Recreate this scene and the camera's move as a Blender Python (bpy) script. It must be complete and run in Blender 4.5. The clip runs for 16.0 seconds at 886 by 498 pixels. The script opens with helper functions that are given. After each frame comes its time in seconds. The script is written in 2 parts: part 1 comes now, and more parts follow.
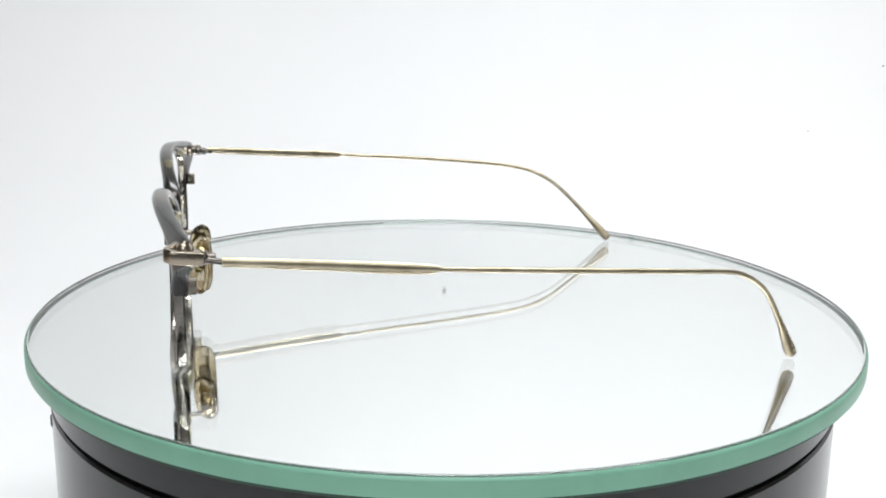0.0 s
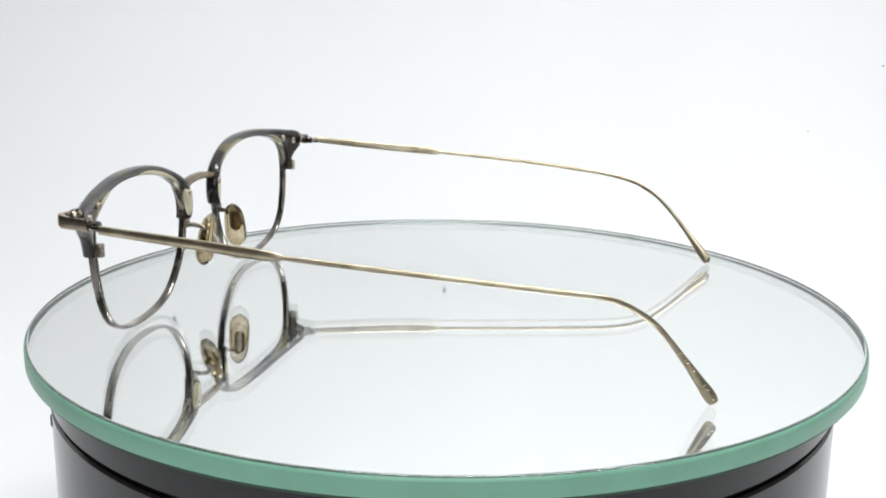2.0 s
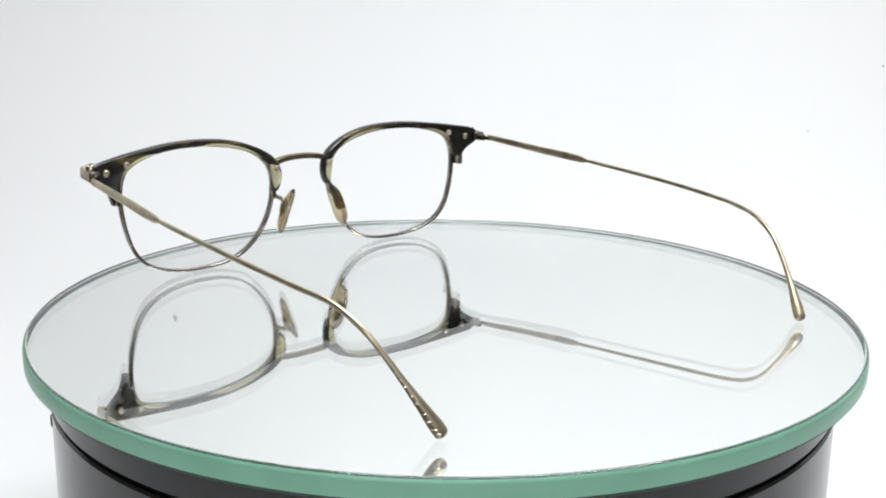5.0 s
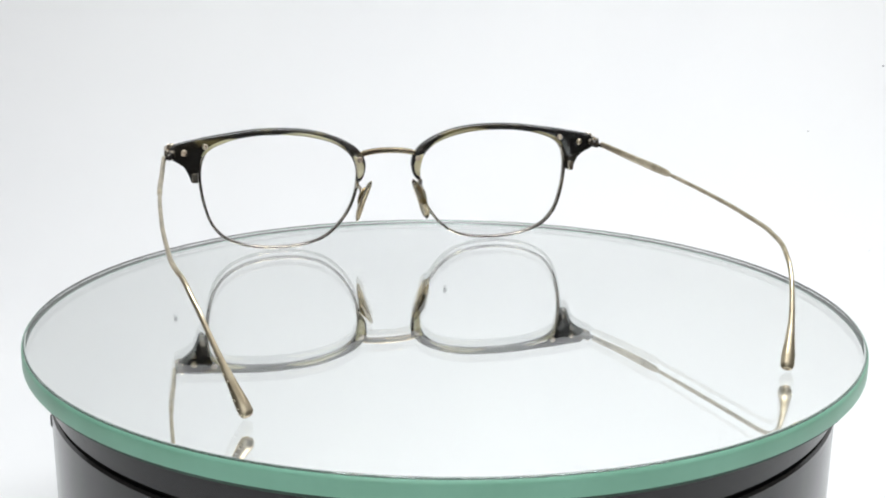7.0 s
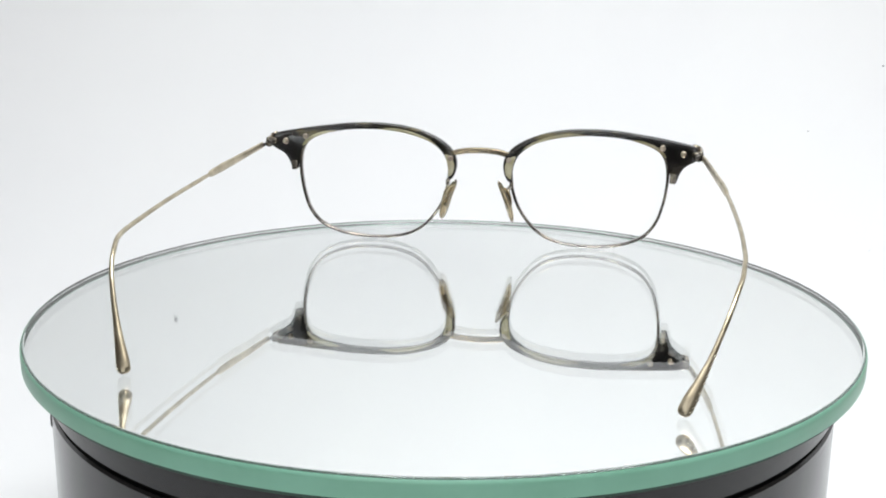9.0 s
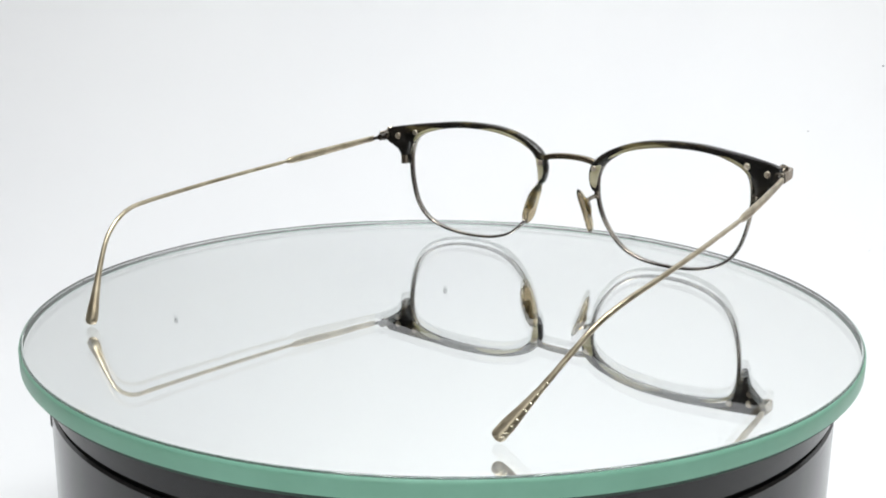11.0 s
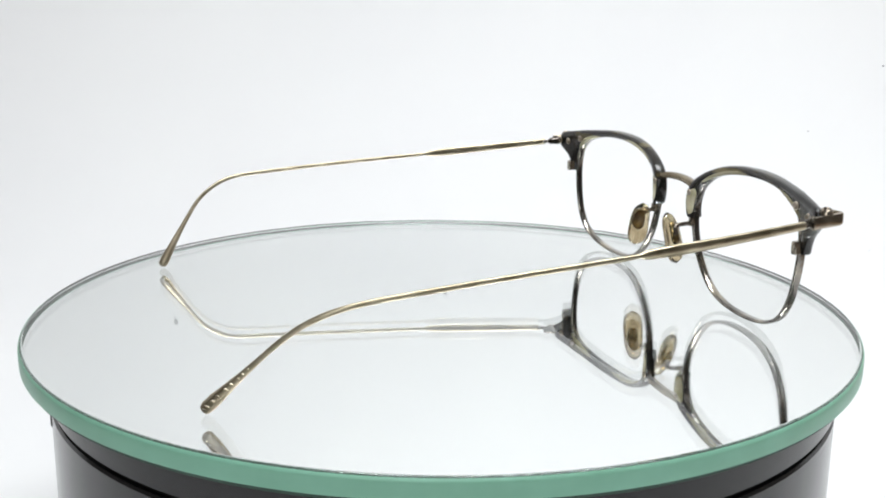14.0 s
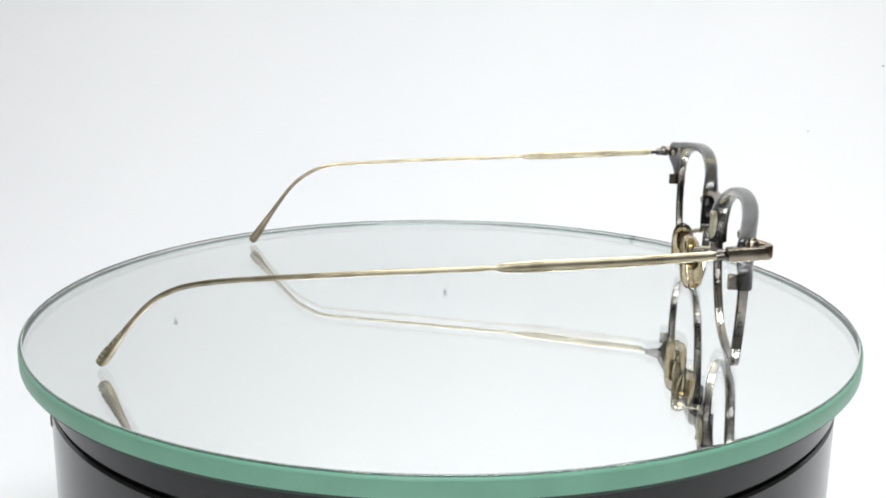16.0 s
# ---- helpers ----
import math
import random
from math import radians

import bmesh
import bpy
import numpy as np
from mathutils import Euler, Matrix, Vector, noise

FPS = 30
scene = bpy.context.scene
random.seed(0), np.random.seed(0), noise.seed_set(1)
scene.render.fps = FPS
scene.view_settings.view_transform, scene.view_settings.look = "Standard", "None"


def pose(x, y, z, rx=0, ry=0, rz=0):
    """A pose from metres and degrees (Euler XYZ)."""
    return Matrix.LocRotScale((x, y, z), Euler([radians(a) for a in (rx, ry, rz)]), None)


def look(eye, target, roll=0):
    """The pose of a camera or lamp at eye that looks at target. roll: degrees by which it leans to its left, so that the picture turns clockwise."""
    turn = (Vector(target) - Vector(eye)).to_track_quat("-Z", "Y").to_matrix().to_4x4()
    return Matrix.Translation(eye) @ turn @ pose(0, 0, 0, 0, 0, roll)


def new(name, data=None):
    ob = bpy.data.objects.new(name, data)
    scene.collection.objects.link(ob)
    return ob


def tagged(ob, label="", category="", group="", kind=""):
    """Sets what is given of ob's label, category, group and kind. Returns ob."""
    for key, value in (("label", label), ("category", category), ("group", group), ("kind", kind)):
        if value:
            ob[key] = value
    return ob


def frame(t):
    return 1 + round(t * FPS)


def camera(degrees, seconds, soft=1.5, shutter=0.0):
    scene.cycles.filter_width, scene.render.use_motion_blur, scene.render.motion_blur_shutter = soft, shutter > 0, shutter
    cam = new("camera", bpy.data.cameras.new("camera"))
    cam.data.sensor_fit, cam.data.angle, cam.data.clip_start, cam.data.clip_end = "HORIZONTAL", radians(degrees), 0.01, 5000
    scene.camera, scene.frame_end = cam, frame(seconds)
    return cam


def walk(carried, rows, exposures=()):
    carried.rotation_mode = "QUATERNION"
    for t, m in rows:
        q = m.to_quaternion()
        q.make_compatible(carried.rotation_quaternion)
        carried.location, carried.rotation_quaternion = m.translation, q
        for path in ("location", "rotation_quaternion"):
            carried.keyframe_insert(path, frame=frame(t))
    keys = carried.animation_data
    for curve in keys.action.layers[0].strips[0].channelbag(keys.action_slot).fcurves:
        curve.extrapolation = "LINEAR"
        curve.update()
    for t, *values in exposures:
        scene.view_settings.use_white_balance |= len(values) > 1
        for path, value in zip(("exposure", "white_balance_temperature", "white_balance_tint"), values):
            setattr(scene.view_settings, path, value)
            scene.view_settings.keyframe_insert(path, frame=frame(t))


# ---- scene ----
# ---- camera ----
cam = camera(44.531, 16.0, soft=1.9)
EYE = Matrix.Translation((0, -0.26756, 0.07941)) @ pose(0, 0, 0, 0, 0, 0.077) @ pose(0, 0, 0, 90 - 13.715, 0, 0) @ pose(0, 0, 0, 0, 0, 0.6151)
walk(cam, [(0.0, EYE), (16.0, EYE)], [(0.0, 0.05), (1.0, 0.03), (3.0, 0.0), (16.0, 0.0)])

# ---- world and lights: a white photo booth with a lamp on its ceiling ----
world = bpy.data.worlds.new("world")
scene.world = world
world.use_nodes = True
world.node_tree.nodes["Background"].inputs["Color"].default_value = (0.8, 0.88, 1.0, 1)
world.node_tree.nodes["Background"].inputs["Strength"].default_value = 0.06
scene.view_settings.exposure = 0.0


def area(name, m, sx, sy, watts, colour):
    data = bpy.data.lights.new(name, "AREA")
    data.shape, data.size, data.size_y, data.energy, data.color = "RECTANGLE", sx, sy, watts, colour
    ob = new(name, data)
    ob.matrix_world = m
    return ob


COOL = (0.95, 0.98, 1.0)
area("led_strip_lamp", look((0.11, -0.06, 0.60), (0.11, 0.10, 0.0)), 0.55, 0.06, 2.17, COOL)
area("led_strip_lamp", look((0.11, 0.03, 0.60), (0.11, 0.19, 0.0)), 0.55, 0.06, 2.5, COOL)
area("front_lamp", look((0.05, -0.42, 0.27), (0.0, 0.0, 0.02)), 0.30, 0.10, 0.42, COOL)
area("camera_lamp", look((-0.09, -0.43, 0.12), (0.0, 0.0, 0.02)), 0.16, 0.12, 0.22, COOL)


# ---- materials ----
def material(name, colour=(0.8, 0.8, 0.8), rough=0.5, metal=0.0, **more):
    m = bpy.data.materials.new(name)
    m.use_nodes = True
    b = m.node_tree.nodes["Principled BSDF"]
    b.inputs["Base Color"].default_value = (*colour, 1)
    b.inputs["Roughness"].default_value = rough
    b.inputs["Metallic"].default_value = metal
    for k, v in more.items():
        b.inputs[k.replace("_", " ")].default_value = v
    return m


def node(m, kind, **values):
    n = m.node_tree.nodes.new(kind)
    for k, v in values.items():
        n.inputs[k].default_value = v
    return n


def wire(m, a, out, b, inp):
    m.node_tree.links.new(a.outputs[out], b.inputs[inp])


def noisy(m, scale, colours, stretch=(1, 1, 1), detail=4.0, stops=(0.35, 0.65), bump=0.0, bump_scale=0.0, rough=None):
    """Vary the base colour between the given colours with noise at a real-world scale, and add fine relief."""
    b = m.node_tree.nodes["Principled BSDF"]
    tc = node(m, "ShaderNodeTexCoord")
    mp = node(m, "ShaderNodeMapping", Scale=stretch)
    wire(m, tc, "Object", mp, "Vector")
    nz = node(m, "ShaderNodeTexNoise", Scale=scale, Detail=detail)
    wire(m, mp, "Vector", nz, "Vector")
    ramp = node(m, "ShaderNodeValToRGB")
    el = ramp.color_ramp.elements
    el[0].position, el[1].position = stops[0], stops[-1]
    while len(el) < len(colours):
        el.new(stops[len(el) - 1])
    for e, c, p in zip(sorted(el, key=lambda q: q.position), colours, sorted(stops)):
        e.color, e.position = (*c, 1), p
    wire(m, nz, "Fac", ramp, "Fac")
    wire(m, ramp, "Color", b, "Base Color")
    if rough:
        mr = node(m, "ShaderNodeMapRange")
        mr.inputs["To Min"].default_value, mr.inputs["To Max"].default_value = rough
        wire(m, nz, "Fac", mr, "Value")
        wire(m, mr, "Result", b, "Roughness")
    if bump:
        fine = node(m, "ShaderNodeTexNoise", Scale=bump_scale, Detail=3.0)
        wire(m, mp, "Vector", fine, "Vector")
        bm_ = node(m, "ShaderNodeBump", Strength=bump, Distance=0.0003)
        wire(m, fine, "Fac", bm_, "Height")
        wire(m, bm_, "Normal", b, "Normal")
    return m


PAPER = noisy(material("white_paper", rough=0.9), 6, ((0.80, 0.80, 0.805), (0.82, 0.82, 0.82)), bump=0.05, bump_scale=400)
# dark tone for the unseen front side walls, so the metal reflects dark
SHADE = noisy(material("unseen_dark_side", rough=0.9), 3, ((0.10, 0.093, 0.085), (0.13, 0.12, 0.108)))
WOOD = noisy(material("brown_tabletop", rough=0.55), 14, ((0.33, 0.23, 0.155), (0.44, 0.32, 0.225)), stretch=(1, 8, 1), bump=0.05, bump_scale=300)
DIM = noisy(material("dim_room_wall", rough=0.9), 3, ((0.05, 0.05, 0.052), (0.08, 0.078, 0.075)))
GLASS = material("clear_glass", (0.995, 1.0, 0.998), 0.0, Transmission_Weight=1.0, IOR=1.46)
BEVEL = material("polished_glass_bevel", (0.34, 0.53, 0.43), 0.12, Transmission_Weight=0.75, IOR=1.5)
BACK_PAINT = material("dark_green_back_paint", (0.03, 0.07, 0.05), 0.5)
GLASS_EDGE = noisy(material("green_glass_edge", rough=0.35, Alpha=0.9), 90, ((0.25, 0.54, 0.385), (0.28, 0.59, 0.43)), rough=(0.32, 0.4))
SILVER = material("mirror_silver", (0.978, 1.0, 0.993), 0.0, 1.0)
BLACK = noisy(material("black_plastic", rough=0.25, Specular_IOR_Level=0.5), 60, ((0.006, 0.006, 0.0065), (0.010, 0.0095, 0.010)), bump=0.03, bump_scale=1500, rough=(0.12, 0.18))
GROOVE = material("groove_black", (0.006, 0.006, 0.006), 0.6)
GOLD = noisy(material("antique_gold", rough=0.4, metal=1.0), 160, ((0.37, 0.315, 0.215), (0.60, 0.53, 0.39)), bump=0.03, bump_scale=2500, rough=(0.25, 0.35))
BRONZE = noisy(material("dark_bronze", rough=0.26, metal=1.0), 150, ((0.20, 0.16, 0.105), (0.35, 0.29, 0.20)), bump=0.03, bump_scale=2500, rough=(0.2, 0.32))
PEWTER = noisy(material("antique_silver", rough=0.2, metal=1.0), 180, ((0.18, 0.16, 0.135), (0.40, 0.36, 0.295)), bump=0.05, bump_scale=2500, rough=(0.15, 0.28))
WIRE = noisy(material("dark_antique_wire", rough=0.15, metal=1.0), 120, ((0.13, 0.12, 0.11), (0.27, 0.25, 0.225), (0.52, 0.47, 0.38)), stops=(0.35, 0.52, 0.68), bump=0.4, bump_scale=900, rough=(0.06, 0.2))
ACETATE = noisy(material("dark_horn_acetate", rough=0.22, Coat_Weight=0.25, Coat_Roughness=0.06, Specular_IOR_Level=0.42), 75,
                ((0.009, 0.008, 0.007), (0.022, 0.018, 0.012), (0.22, 0.18, 0.075)), stretch=(0.5, 1, 2.2), stops=(0.52, 0.64, 0.78))
HORN = noisy(material("pale_horn_acetate", rough=0.2, Coat_Weight=0.5), 60,
             ((0.06, 0.05, 0.03), (0.48, 0.43, 0.24), (0.80, 0.75, 0.54)), stretch=(0.7, 1, 1.5), stops=(0.30, 0.43, 0.60))
LINING = noisy(material("olive_horn_acetate", rough=0.2, Coat_Weight=0.5), 60,
               ((0.05, 0.042, 0.025), (0.28, 0.245, 0.13), (0.50, 0.46, 0.28)), stretch=(0.7, 1, 1.5), stops=(0.32, 0.46, 0.62))
AMBER = noisy(material("amber_nose_pad", rough=0.03, Transmission_Weight=1.0, IOR=1.5), 200, ((0.40, 0.31, 0.18), (0.72, 0.63, 0.44)), stops=(0.35, 0.7))
ETCHED = noisy(material("brushed_gold", rough=0.3, metal=1.0), 200, ((0.33, 0.275, 0.19), (0.48, 0.415, 0.30)), rough=(0.36, 0.46))
ENGRAVED = material("bright_engraving", (0.80, 0.72, 0.55), 0.18, 1.0)
BRASS = noisy(material("worn_brass", rough=0.2, metal=1.0), 220, ((0.28, 0.235, 0.18), (0.50, 0.435, 0.35)), bump=0.05, bump_scale=2500, rough=(0.14, 0.26))
CHAMPAGNE = noisy(material("champagne_rivet", rough=0.2, metal=1.0), 250, ((0.28, 0.23, 0.175), (0.52, 0.45, 0.36)), rough=(0.22, 0.36))
SMUDGE = noisy(material("grey_smudge", rough=0.9), 300, ((0.30, 0.30, 0.31), (0.42, 0.42, 0.42)))
STEEL = noisy(material("dark_hinge_steel", rough=0.2, metal=1.0), 220, ((0.07, 0.065, 0.06), (0.20, 0.18, 0.16)), rough=(0.14, 0.26))
INSERT = noisy(material("brown_metal_insert", rough=0.16, metal=1.0), 260, ((0.12, 0.08, 0.032), (0.50, 0.39, 0.18)), stops=(0.40, 0.66))


# ---- mesh helpers ----
def part(name, bm, mat, parent=None, label="", sharp=62):
    """Link a bmesh as one mesh object under a thing or a part."""
    bmesh.ops.recalc_face_normals(bm, faces=bm.faces)
    for f in bm.faces:
        f.smooth = True
    me = bpy.data.meshes.new(name)
    bm.to_mesh(me)
    bm.free()
    me.set_sharp_from_angle(angle=radians(sharp))
    for m in (mat if isinstance(mat, (list, tuple)) else [mat]):
        me.materials.append(m)
    ob = new(name, me)
    ob.parent = parent
    return tagged(ob, label)


def empty(name, label, category, **more):
    return tagged(new(name), label, category, **more)


def catmull(pts, per, closed=False):
    """A smooth curve through the points."""
    pts = [Vector(q) for q in pts]
    n, out = len(pts), []
    for i in range(n if closed else n - 1):
        a, b, c, d = (pts[(i + k) % n] if closed else pts[min(max(i + k, 0), n - 1)] for k in (-1, 0, 1, 2))
        for j in range(per):
            u = j / per
            out.append(0.5 * (2 * b + (c - a) * u + (2 * a - 5 * b + 4 * c - d) * u * u + (3 * b - a - 3 * c + d) * u ** 3))
    if not closed:
        out.append(pts[-1])
    return out


def loft(rings, closed=False, caps=True):
    """A skin over rings of equal length."""
    bm = bmesh.new()
    vs = [[bm.verts.new(q) for q in r] for r in rings]
    n = len(rings[0])
    for i in range(len(vs) if closed else len(vs) - 1):
        a, b = vs[i], vs[(i + 1) % len(vs)]
        for k in range(n):
            bm.faces.new((a[k], a[(k + 1) % n], b[(k + 1) % n], b[k]))
    if caps and not closed:
        bm.faces.new(vs[0])
        bm.faces.new(vs[-1])
    return bm


def oval(n=14, power=0.7):
    """A rounded square section of unit half-size."""
    out = []
    for k in range(n):
        a = 2 * math.pi * k / n
        c, s = math.cos(a), math.sin(a)
        out.append((math.copysign(abs(c) ** power, c), math.copysign(abs(s) ** power, s)))
    return out


def sweep(path, sizes, side, closed=False, n=14, power=0.75, caps=True):
    """A bar along a path; sizes are half-widths along side and across it."""
    rings, m = [], len(path)
    for i, q in enumerate(path):
        a = path[(i - 1) % m] if closed or i else path[0]
        b = path[(i + 1) % m] if closed or i < m - 1 else path[-1]
        t = (b - a).normalized()
        s = Vector(side) - t * t.dot(Vector(side))
        s.normalize()
        u = t.cross(s)
        w, h = sizes[i] if isinstance(sizes, list) else sizes
        rings.append([q + s * (w * x) + u * (h * y) for x, y in oval(n, power)])
    return loft(rings, closed, caps)


def lathe(profile, n=160):
    """A turned body round z from (radius, height) pairs, closed at the axis where the radius is 0."""
    bm = bmesh.new()
    rows = []
    for r, z in profile:
        rows.append([bm.verts.new((0, 0, z))] if r == 0 else
                    [bm.verts.new((r * math.cos(2 * math.pi * k / n), r * math.sin(2 * math.pi * k / n), z)) for k in range(n)])
    for a, b in zip(rows, rows[1:]):
        for k in range(n):
            j = (k + 1) % n
            if len(a) == 1 and len(b) > 1:
                bm.faces.new((a[0], b[k], b[j]))
            elif len(b) == 1 and len(a) > 1:
                bm.faces.new((a[k], b[0], a[j]))
            elif len(a) > 1:
                bm.faces.new((a[k], b[k], b[j], a[j]))
    return bm


def box(sx, sy, sz, bevel, m=Matrix()):
    bm = bmesh.new()
    bmesh.ops.create_cube(bm, size=1, matrix=Matrix.Diagonal((sx, sy, sz, 1)))
    if bevel:
        bmesh.ops.bevel(bm, geom=bm.edges[:], offset=bevel, segments=2, affect="EDGES", profile=0.5)
    bmesh.ops.transform(bm, matrix=m, verts=bm.verts)
    return bm


def rivet(r, h, at, axis):
    """A low domed rivet head with a slot-like dimple, its foot at a point and facing along axis."""
    bm = lathe([(r, -h), (r, 0), (r * 0.92, h * 0.55), (r * 0.6, h * 0.95), (r * 0.45, h * 0.6), (0, h * 0.55)], 18)
    m = Matrix.Translation(at) @ Vector(axis).to_track_quat("Z", "Y").to_matrix().to_4x4()
    bmesh.ops.transform(bm, matrix=m, verts=bm.verts)
    return bm


# ---- setting: white booth ----
def booth():
    back, front, half, low, high, r = 0.46, -0.50, 0.46, -0.085, 0.62, 0.20
    prof = [(front, low)] + [(back - r + r * math.sin(a), low + r - r * math.cos(a)) for a in [math.pi / 2 * k / 32 for k in range(33)]] + [(back, high)]
    bm = bmesh.new()
    wide = 0.33
    rows = [[bm.verts.new((x, y, z)) for y, z in prof] for x in (-wide, wide)]
    outer = [[bm.verts.new((x, y + (0.003 if k else 0), z - 0.003)) for k, (y, z) in enumerate(prof)] for x in (-wide, wide)]
    for k in range(len(prof) - 1):
        bm.faces.new((rows[0][k], rows[1][k], rows[1][k + 1], rows[0][k + 1]))
        bm.faces.new((outer[0][k], outer[0][k + 1], outer[1][k + 1], outer[1][k]))
    sweep_paper = tagged(part("backdrop", bm, PAPER), "white paper sweep curving up behind the turntable", "backdrop", kind="structure")

    def paper_at(z):
        """Place and facing of the paper at a height on its curve."""
        a = math.acos(max(0.0, (low + r - z) / r)) if z < low + r else math.pi / 2
        return back - r + r * math.sin(a), Vector((0, -math.sin(a), math.cos(a)))

    rnd = random.Random(4)
    for x, z, size in ((0.0005, 0.127, 2.3), (-0.189, 0.150, 2.1), (0.129, 0.088, 2.6), (0.2826, 0.0315, 0.9), (0.2297, -0.0084, 0.6), (0.2459, -0.0675, 0.4)):
        y, face = paper_at(z)
        ring = [size * 0.001 * rnd.uniform(0.7, 1.15) for k in range(9)]
        dot = bmesh.new()
        low_ring = [dot.verts.new((q * math.cos(k * 0.698), q * math.sin(k * 0.698), -0.0004)) for k, q in enumerate(ring)]
        top_ring = [dot.verts.new((0.7 * q * math.cos(k * 0.698), 0.7 * q * math.sin(k * 0.698), 0.0003)) for k, q in enumerate(ring)]
        for k in range(9):
            dot.faces.new((low_ring[k], low_ring[k - 8], top_ring[k - 8], top_ring[k]))
        dot.faces.new(top_ring)
        bmesh.ops.transform(dot, matrix=Matrix.Translation((x, y, z)) @ face.to_track_quat("Z", "Y").to_matrix().to_4x4(), verts=dot.verts)
        part("speck", dot, SMUDGE, sweep_paper, "small grey speck of dirt")
    # front part of each side wall is an unseen addition that darkens reflections
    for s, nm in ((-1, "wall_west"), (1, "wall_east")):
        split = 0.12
        for name, y0, y1, mat, label in ((nm, split, back + 0.01, PAPER, "plain white side wall beside the backdrop"), (nm + "_front", front - 0.01, split, SHADE, "unseen dark side wall, added to darken reflections")):
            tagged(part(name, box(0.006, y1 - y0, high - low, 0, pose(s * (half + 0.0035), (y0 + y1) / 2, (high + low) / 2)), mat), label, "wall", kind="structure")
    tagged(part("floor", box(2 * half + 0.02, back - front + 0.02, 0.012, 0, pose(0, (back + front) / 2, low - 0.011)), WOOD), "plain brown tabletop under the paper", "tabletop", kind="structure")
    tagged(part("wall_north", box(2 * half + 0.02, 0.006, high - low, 0, pose(0, back + 0.0075, (high + low) / 2)), PAPER), "plain white wall behind the paper", "wall", kind="structure")
    tagged(part("ceiling", box(2 * half + 0.02, back - front + 0.02, 0.006, 0, pose(0, (back + front) / 2, high + 0.0035)), PAPER),
           "plain white ceiling of the photo booth", "ceiling", kind="structure")
    tagged(part("wall_south", box(2 * half + 0.02, 0.006, high - low, 0, pose(0, front - 0.0035, (high + low) / 2)), DIM),
           "dark wall of the dim room facing the booth", "wall", kind="structure")


booth()

# ---- turntable ----
PLATE = 0.0046


def turntable():
    base = empty("turntable", "round black plastic display turntable under a mirrored glass disc", "turntable")
    base.location = (0, 0, -0.085)
    up, r = 0.085, 0.0966
    part("drum", lathe([(0, 0), (r - 0.003, 0), (r, 0.003), (r, up - 0.0158), (r - 0.0005, up - 0.0153), (0, up - 0.0153)]), BLACK, base, "glossy black plastic drum", 25)
    part("groove", lathe([(0, up - 0.0156), (r - 0.0016, up - 0.0156), (r - 0.0016, up - 0.0139), (0, up - 0.0139)]), GROOVE, base, "dark seam under the platter", 25)
    part("platter", lathe([(0, up - 0.0142), (r - 0.0005, up - 0.0142), (r, up - 0.0137), (r, up - PLATE - 0.0016), (r - 0.0008, up - PLATE - 0.0008), (0, up - PLATE - 0.0008)]), BLACK, base, "glossy black plastic platter", 25)
    a = radians(69.0)
    part("slot", box(0.0014, 0.0012, 0.0026, 0.0002, pose(-(r - 0.0003) * math.sin(a), -(r - 0.0003) * math.cos(a), up - 0.0192, 0, 0, -69.0)), GROOVE, base, "small dark slot in the drum")


def glass_disc():
    disc = empty("glass_disc", "round clear glass disc with green edge and mirrored back", "glass disc")
    c, r, th = Vector((0.00046, -0.0745, 0)), 0.10195, PLATE
    # rounded upper edge, straight side
    curve = [math.pi / 2 * k / 7 for k in range(8)]
    edge = [(r - 0.001 * (1 - math.sin(a)), -0.0013 * (1 - math.cos(a))) for a in curve] + [(r, -th + 0.0003)]
    bm = lathe([(0, 0)] + edge + [(r - 0.0004, -th), (0, -th)], 256)
    bmesh.ops.translate(bm, vec=c, verts=bm.verts)
    pl = part("plate", bm, [GLASS, BEVEL, SILVER], disc, "clear glass plate with a polished bevel and silvered back")
    for f in pl.data.polygons:
        nz = abs(f.normal.z)
        f.use_smooth = nz < 0.98
        f.material_index = 2 if f.normal.z < -0.98 else 1 if 0.5 < f.normal.z < 0.98 else 0
    bm = lathe([(q + 0.00005, z) for q, z in edge[3:]], 256)
    bmesh.ops.translate(bm, vec=c, verts=bm.verts)
    part("edge_band", bm, GLASS_EDGE, disc, "green polished glass edge")
    bm = lathe([(0, -th - 0.0001), (r - 0.0006, -th - 0.0001), (r - 0.0006, -th - 0.0006), (0, -th - 0.0007)], 256)
    bmesh.ops.translate(bm, vec=c, verts=bm.verts)
    mir = part("mirror_backing", bm, BACK_PAINT, disc, "dark green paint behind the silvering")
    for f in mir.data.polygons:
        f.use_smooth = False
    return disc


turntable()
DISC = glass_disc()

# ---- spectacles, built in millimetres for the side x > 0 and mirrored ----
MM = 0.001


def bow(x, z):
    """How far forward the curved front lies."""
    d = abs(x) - 33
    return -5.6 - 0.0263 * d - (0.0051 if d > 0 else 0.0041) * d * d - (z - 18) ** 2 / 500 + 0.045 * (z - 18)


def at(x, y, z, s=1):
    return Vector((s * x, y, 0.07 + 0.982 * z)) * MM


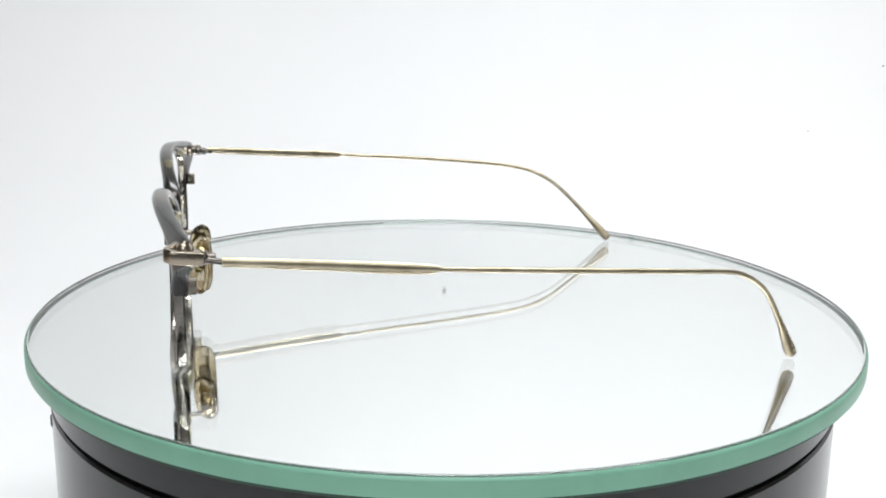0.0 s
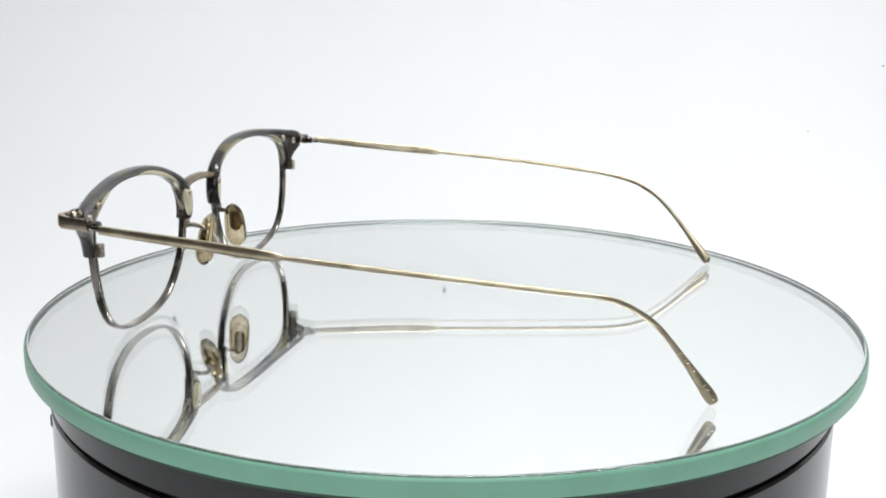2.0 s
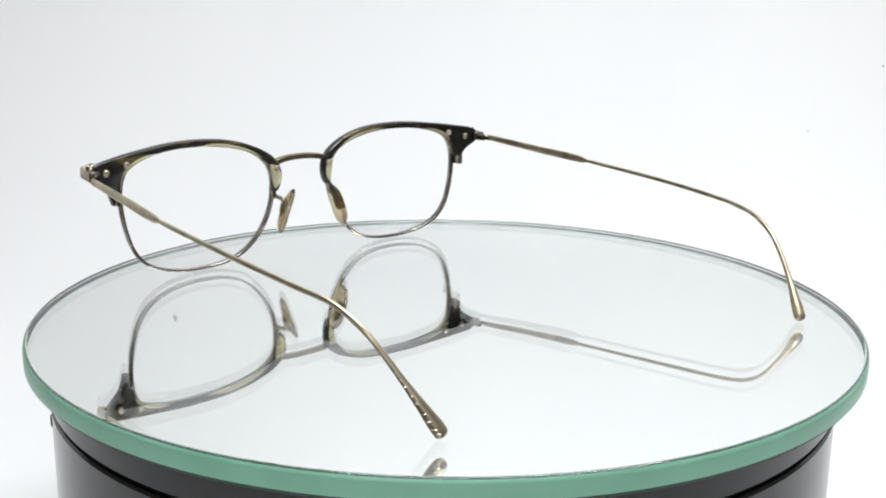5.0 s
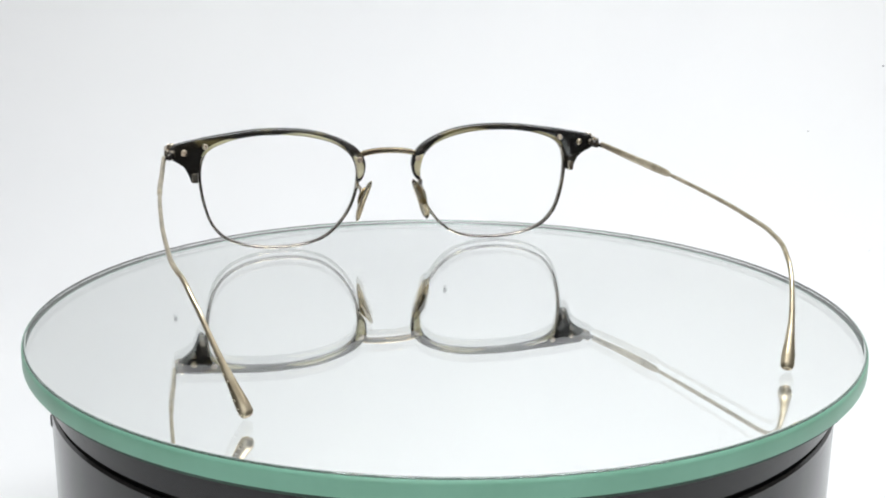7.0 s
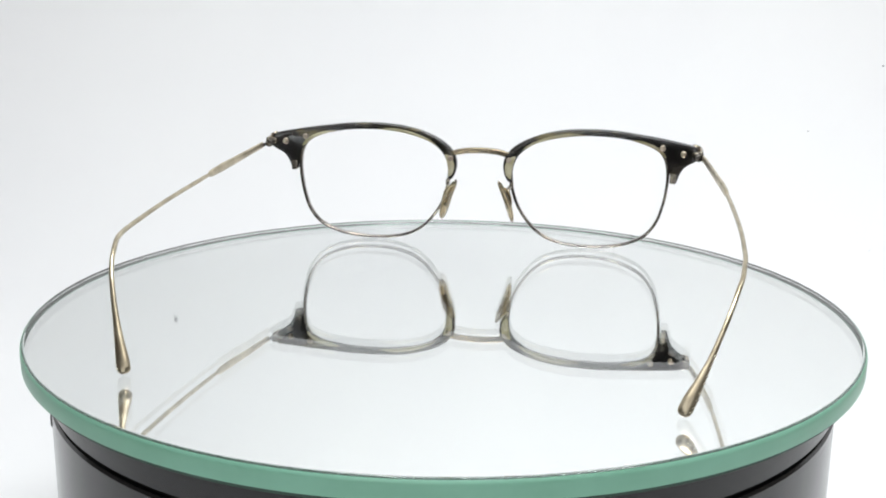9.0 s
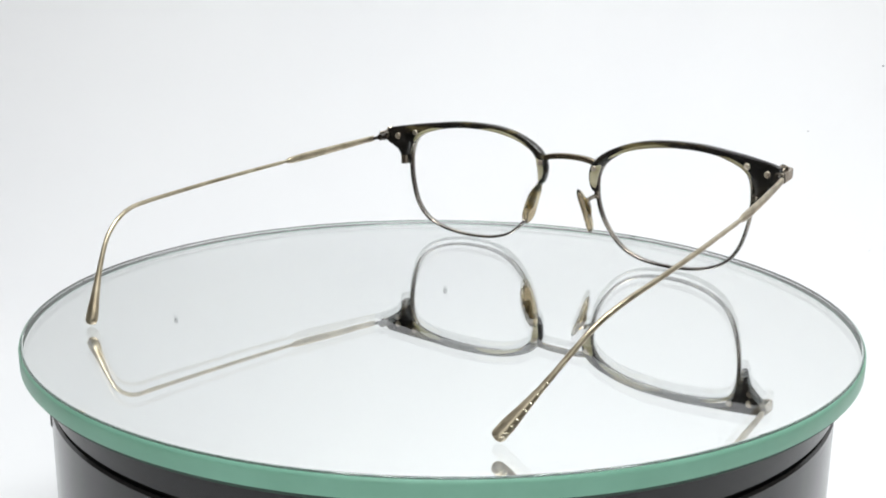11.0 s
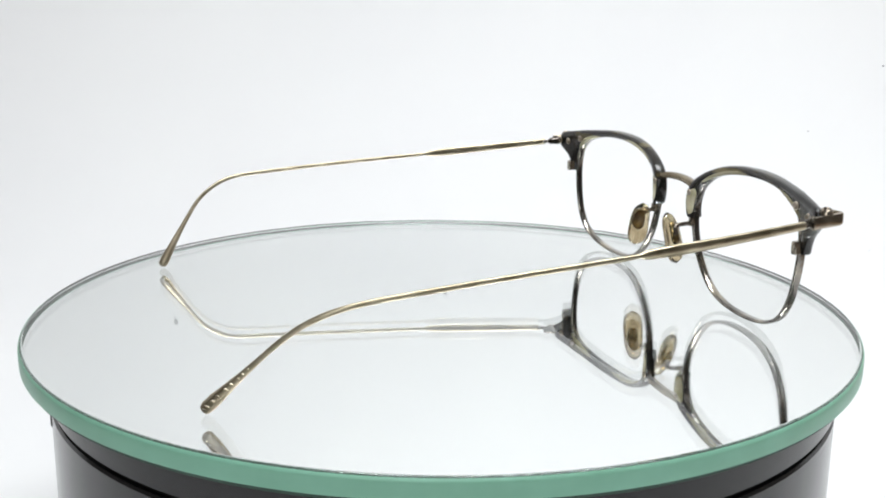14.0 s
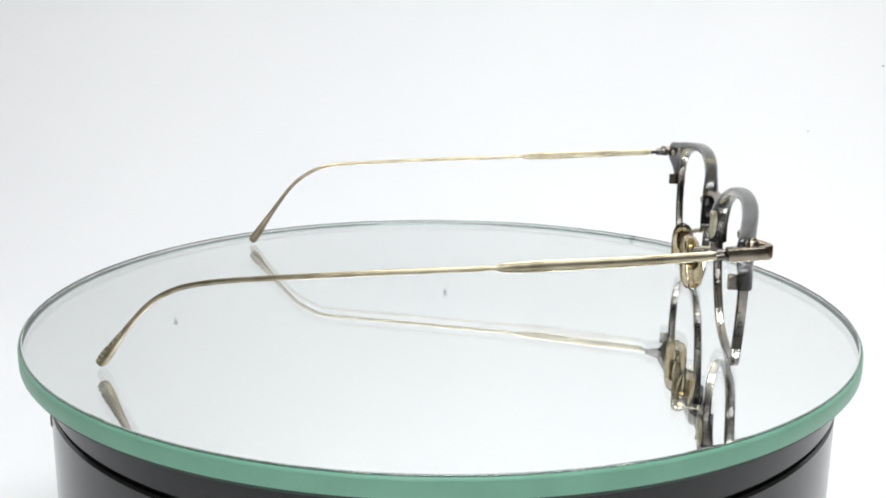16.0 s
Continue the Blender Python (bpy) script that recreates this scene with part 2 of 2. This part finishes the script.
APERTURE = [(56.7, 24.5), (55.8, 29.3), (53.3, 32.3), (48.2, 34.2), (42.3, 35.2), (36.2, 35.5), (30, 35.3), (22.8, 34.3), (17, 32.6), (12.4, 29.3),
            (10.5, 25.5), (10.3, 21.5), (11.0, 17), (12.7, 12.5), (15.2, 8.6), (18.2, 5.4), (22, 3.0), (27.5, 1.5), (34, 1.1), (40, 1.5),
            (45.5, 2.8), (50.5, 5.4), (53.8, 9.6), (55.5, 14.5), (56.4, 19.3)]
BROW_OUT = [(8.8, 20.7), (7.8, 22.4), (7.2, 25.2), (7.6, 27.9), (9.2, 30.5), (11.5, 32.4), (14.8, 34.2), (19.7, 36.0), (25, 37.1), (30.5, 37.6), (37, 37.7), (42.8, 37.4),
            (48, 36.8), (54.6, 36), (58.3, 35.4), (62.5, 34.7), (65.0, 33.9), (65.8, 32), (65.5, 30.0), (63.6, 28.8), (61.7, 27.2), (60.5, 24.8), (59.8, 22.6)]
BROW_IN = [(10.2, 20.7), (10.0, 22.5), (10.2, 25), (11.0, 27.6), (12.4, 29.8), (14.4, 31.3), (17.4, 32.8), (21.5, 34.1), (26, 35.0), (30.7, 35.4), (37, 35.5), (42.3, 35.2),
           (47.3, 34.4), (51.5, 33.2), (53.9, 31.9), (55.6, 30.2), (56.6, 28.7), (57.1, 27.4), (57.4, 26.3), (57.6, 25.2), (57.8, 24.2), (57.9, 23.2), (58.1, 22.5)]
TEMPLES = {
    -1: [(67.3, -17, 30.4), (68.1, -36, 29.1), (69, -56, 27.7), (68.9, -85, 26), (68, -105, 24.7), (67.5, -112, 24.2), (66.7, -117, 23.7), (65.5, -121, 22.7), (64.3, -125, 20.6), (62.6, -129, 17.2), (59.6, -134, 10.3), (55.6, -139.8, 1.4)],
    1: [(66.95, -16.2, 30.85), (69, -36, 29.3), (70.6, -56, 28), (71.4, -85, 25.9), (71.0, -105, 24.0), (70.3, -112, 23.0), (69.6, -117, 21.9), (68.5, -121, 20.3), (67.2, -125, 17.9), (65.4, -129, 14.3), (62.6, -134, 8.9), (58.2, -140.5, 1.4)]}


def normal2(pts, i):
    a, b = pts[i - 1], pts[(i + 1) % len(pts)]
    d = (b - a).normalized()
    return Vector((d.y, -d.x))


def depth(u):
    """Depth of the brow before and behind the front, from its nose end to its tail."""
    return float(np.interp(u, (0, 0.15, 0.25, 0.6, 0.75, 1), (1.9, 1.9, 1.5, 1.5, 1.8, 1.8))), float(np.interp(u, (0, 0.18, 0.28, 0.5, 0.6, 0.7, 1), (2.0, 2.0, 1.6, 1.9, 1.7, 1.1, 1.1)))


def spectacles():
    sp = empty("eyeglasses", "browline eyeglasses with dark horn brows and antique gold wire temples", "eyeglasses")
    ap = [Vector((x, z)) for x, z in APERTURE]
    ap = catmull(ap, 5, True)
    area2 = sum(ap[i - 1].x * ap[i].y - ap[i].x * ap[i - 1].y for i in range(len(ap)))
    sign = 1 if area2 > 0 else -1
    grown = [q + sign * normal2(ap, i) * 0.48 for i, q in enumerate(ap)]
    for s in (1, -1):
        # metal rim, full loop
        path = [at(q.x, bow(q.x, q.y), q.y, s) for q in grown]
        part("rim", sweep(path, (1.05 * MM, 0.46 * MM), (0, 1, 0), True, 10, 0.6), WIRE, sp, "thin antique silver eyewire")
        # brow
        o = catmull([Vector(q) for q in BROW_OUT], 4)
        n = catmull([Vector(q) for q in BROW_IN], 4)
        rings = []
        for k, (a, b) in enumerate(zip(o, n)):
            u = k / (len(o) - 1)
            front, back = depth(u)
            if u < 0.005 or u > 0.99:
                front, back = front * 0.9, back * 0.9
            mid, half = (a + b) / 2, (a - b) / 2
            ring = []
            for c, d in oval(16, 0.62):
                q = mid + half * c
                y = bow(q.x, q.y) + (front if d > 0 else back) * d * (1 - 0.25 * max(c, 0) * (d > 0))
                ring.append(at(q.x, y, q.y, s))
            rings.append(ring)
        brow = part("brow", loft(rings), ACETATE, sp, "dark horn-pattern acetate brow")
        # pale horn layer under the brow, nose piece included
        for name, lo, hi, label in (("brow_lining", 0.20, 0.45, "pale olive horn layer"), ("brow_lining", 0.51, 0.70, "pale olive horn layer"), ("nose_tip", 0.03, 0.165, "cream horn nose end of the brow")):
            ks = range(int(lo * len(o)), int(hi * len(o)) + 1)
            rings = []
            for k in ks:
                w = math.sin(math.pi * (k - ks[0] + 0.3) / (len(ks) - 0.4)) ** (0.35 if name == "brow_lining" else 0.14)
                a, b = o[k], n[k]
                back = depth(k / (len(o) - 1))[1]
                if name == "brow_lining":
                    e = (a - b).normalized()
                    mid, half = b + e * 0.62, e * 0.66
                else:
                    mid, half = a * 0.46 + b * 0.54, (a - b) * 0.46
                rings.append([at((mid + half * c * w).x, bow(mid.x, mid.y) - back + 0.95 + d * 1.12 * w, (mid + half * c * w).y, s) for c, d in oval(12, 0.6)])
            part(name, loft(rings), LINING if name == "brow_lining" else HORN, brow, label)
        # screws on the back of the brow
        for x, y, z, r in ((61.5, bow(61.5, 31.6) - 1.1, 31.6, 1.0), (55.3, bow(55.3, 33.1) - 1.75, 33.1, 0.92), (9.1, bow(9.1, 27.5) - 2.0, 27.5, 0.9)):
            part("rivet", rivet(r * MM, 0.4 * MM, at(x, y, z, s), (0, -1, 0)), CHAMPAGNE, brow, "pale champagne rivet head")
        # end piece, hinge and eyewire lock
        tuck = 0.5 - 0.5 * s
        strip = catmull([at(x, y - tuck * (y > -8), z, s) for x, y, z in ((62.4, -9.2, 32.6), (63.8, -7.4, 32.4), (65.2, -6.3, 32.2), (66.2, -6.9, 32.1), (66.5, -9.0, 31.9), (66.5, -11.5, 31.7), (66.4, -13.8, 31.4))], 6)
        end = part("end_piece", sweep(strip, (1.35 * MM, 0.62 * MM), (0, 0, 1), False, 16, 0.45), BRASS, sp, "worn brass end piece wrapped round the corner", 40)
        part("stud", rivet(1.55 * MM, 1.6 * MM, at(64.9, -9.5 - tuck, 32.8, s), (0.3 * s, 0, 0.95)), BRASS, end, "domed brass stud")
        part("mount", box(2.4 * MM, 2.6 * MM, 2.0 * MM, 0.5 * MM, Matrix.Translation(at(65.0, -12.2, 31.7, s))), PEWTER, end, "silver hinge mount", 20)
        hinge = part("hinge", sweep([at(66.0, -13.6, 31.3, s), at(66.5, -15.2, 31.05, s), at(67.0, -17.6, 30.8, s)], (0.55 * MM, 0.55 * MM), (1, 0, 0), False, 10, 1.0), STEEL, sp, "narrow dark hinge pin")
        for y0, y1, k in ((-12.6, -14.3, 1.15), (-14.4, -16.0, 1.05)):
            part("knuckle", sweep([at(65.4, y0 + 0.02, 31.3, s), at(65.4, y0 - 0.15, 31.3, s), at(65.5, y1 + 0.15, 31.2, s), at(65.5, y1, 31.2, s)], [(0.8 * k * MM, 0.8 * k * MM), (k * MM, k * MM), (k * MM, k * MM), (0.8 * k * MM, 0.8 * k * MM)], (1, 0, 0), False, 14, 0.9), STEEL, hinge, "dark round hinge knuckle", 30)
        part("hinge_screw", rivet(0.7 * MM, 0.6 * MM, at(66.3, -13.9, 32.4, s), (0, 0, 1)), PEWTER, hinge, "small hinge screw")
        part("rim_lock", box(1.7 * MM, 2.0 * MM, 3.0 * MM, 0.3 * MM, Matrix.Translation(at(58.6, bow(59, 24) - 1.9, 24.1, s))), PEWTER, sp, "silver eyewire lock block", 20)
        # temple
        path = catmull([Vector((s * x, y, z)) * MM for x, y, z in TEMPLES[s]], 24)
        stations = [(-16.0, 0.42, 0.7), (-16.6, 0.58, 0.9), (-17.0, 0.6, 0.92), (-36, 0.62, 1.08), (-48, 0.64, 1.2), (-54.8, 0.64, 1.02), (-55.9, 0.62, 0.92), (-56.5, 0.42, 0.45), (-57.6, 0.42, 0.43), (-60, 0.5, 0.55), (-112, 0.52, 0.56), (-126, 0.52, 0.56), (-131, 0.54, 0.56), (-134, 0.66, 0.68), (-137, 1.05, 1.0), (-139, 1.42, 1.28), (-140.5, 1.4, 1.22)]
        ys, ws, hs = zip(*stations)
        order = [q.y / MM for q in path]
        sizes = [(float(np.interp(-y, [-v for v in ys], ws)) * MM, float(np.interp(-y, [-v for v in ys], hs)) * MM) for y in order]
        cut = next(i for i, y in enumerate(order) if y < -129)
        temple = part("temple", sweep(path[:cut + 1], sizes[:cut + 1], (1, 0, 0), False, 16, 0.85, False), GOLD, sp, "slim antique gold wire temple")
        tip_path, tip_sizes = path[cut:], sizes[cut:]
        last, step = tip_path[-1], (tip_path[-1] - tip_path[-2]).normalized()
        for d, k in ((0.5, 0.85), (0.85, 0.55), (1.0, 0.02)):
            tip_path = tip_path + [last + step * d * MM]
            tip_sizes = tip_sizes + [(tip_sizes[len(path) - cut - 1][0] * k, tip_sizes[len(path) - cut - 1][1] * k)]
        tip = part("temple_tip", sweep(tip_path, tip_sizes, (1, 0, 0), False, 14, 0.85, False), ETCHED, temple, "flared brushed gold temple tip")
        count = len(path) - cut
        for k in range(9):
            i = int(count * (0.40 + 0.57 * k / 8))
            q, w, d = tip_path[i], tip_sizes[i][0], (tip_path[i + 1] - tip_path[i - 1]).normalized()
            side = (Vector((s, 0, 0)) - d * d.x * s).normalized()
            up = side.cross(d)
            if up.z < 0:
                up = -up
            face = (side * 0.88 + up * 0.47).normalized()
            m = Matrix.Translation(q + side * (w * 0.87) + up * (tip_sizes[i][1] * 0.465))
            slant = (face.cross(d) * -0.8 * s + d * 0.6).normalized()
            axes = Matrix((slant, face.cross(slant), face)).transposed().to_4x4()
            bm = bmesh.new()
            bmesh.ops.create_icosphere(bm, subdivisions=2, radius=1, matrix=m @ axes @ Matrix.Diagonal((0.5 * w, 0.0002, 0.0002, 1)))
            part("engraving", bm, ENGRAVED, tip, "bright slanted engraved notch")
        # nose pad on its arm
        arm = part("pad_arm", sweep(catmull([at(10.0, bow(10, 20) - 0.5, 19.3, s), at(9.7, -9.0, 19.15, s), at(9.5, -11.4, 18.9, s), at(9.5, -12.6, 18.5, s), at(9.6, -13.1, 17.6, s)], 4), (0.55 * MM, 0.6 * MM), (1, 0, 0.2), False, 10), PEWTER, sp, "silver nose pad arm")
        part("arm_foot", box(1.2 * MM, 1.5 * MM, 2.4 * MM, 0.3 * MM, Matrix.Translation(at(10.0, bow(10, 20) - 1.2, 19.6, s))), PEWTER, arm, "small solder block", 20)
        m = Matrix.Translation(at(9.2, -13.2, 15.4, s)) @ pose(0, 0, 0, 0, 0, s * 12) @ pose(0, 0, 0, 0, s * -20, 0)

        def oval_pad(across, wide, tall, shift):
            rings = []
            for k in range(17):
                v = -1 + 2 * k / 16
                w = max(1 - abs(v) ** 3.4, 0.015) ** 0.5
                rings.append([m @ Vector((s * (shift - 0.5 * v * v + c * across * w) * MM, d * wide * (0.92 - 0.1 * v) * w * MM, (v * tall + shift) * MM)) for c, d in oval(20, 0.95)])
            return loft(rings)

        pad = part("nose_pad", oval_pad(1.0, 3.1, 6.8, 0.0), AMBER, arm, "translucent amber nose pad")
        part("pad_core", oval_pad(0.6, 1.5, 3.2, 1.1), INSERT, pad, "dark brown metal pad insert")
        part("pad_box", box(1.5 * MM, 1.9 * MM, 2.4 * MM, 0.4 * MM, m @ pose(s * 1.0 * MM, 0, 1.4 * MM)), PEWTER, arm, "small silver pad box", 20)
    # bridge
    path = catmull([at(-8.6, -7.2, 28.9), at(-6.4, -7.0, 29.5), at(-3.8, -6.7, 29.85), at(0, -6.6, 30.0), at(3.8, -6.7, 29.85), at(6.4, -7.0, 29.5), at(8.6, -7.2, 28.9)], 6)
    part("bridge", sweep(path, (1.1 * MM, 0.88 * MM), (0, 1, 0), False, 12, 0.5), BRONZE, sp, "arched bronze metal bridge")
    return sp


GLASSES = spectacles()

# ---- turning ----
REST = Matrix(((0.81452, 0.58013, -0.0013, 0.04257), (-0.58013, 0.81452, -0.00055, 0.06033), (0.00074, 0.0012, 1.0, 0.00009), (0, 0, 0, 1)))


def turn(t):
    return Matrix.Rotation(radians(38.1802 - 12.42485 * (t - 8)) + 0.000242 * (t - 8) ** 2, 4, "Z") @ REST


def motions():
    rows = [(k / 4, turn(k / 4)) for k in range(65)]
    walk(DISC, rows)
    walk(GLASSES, rows)


motions()
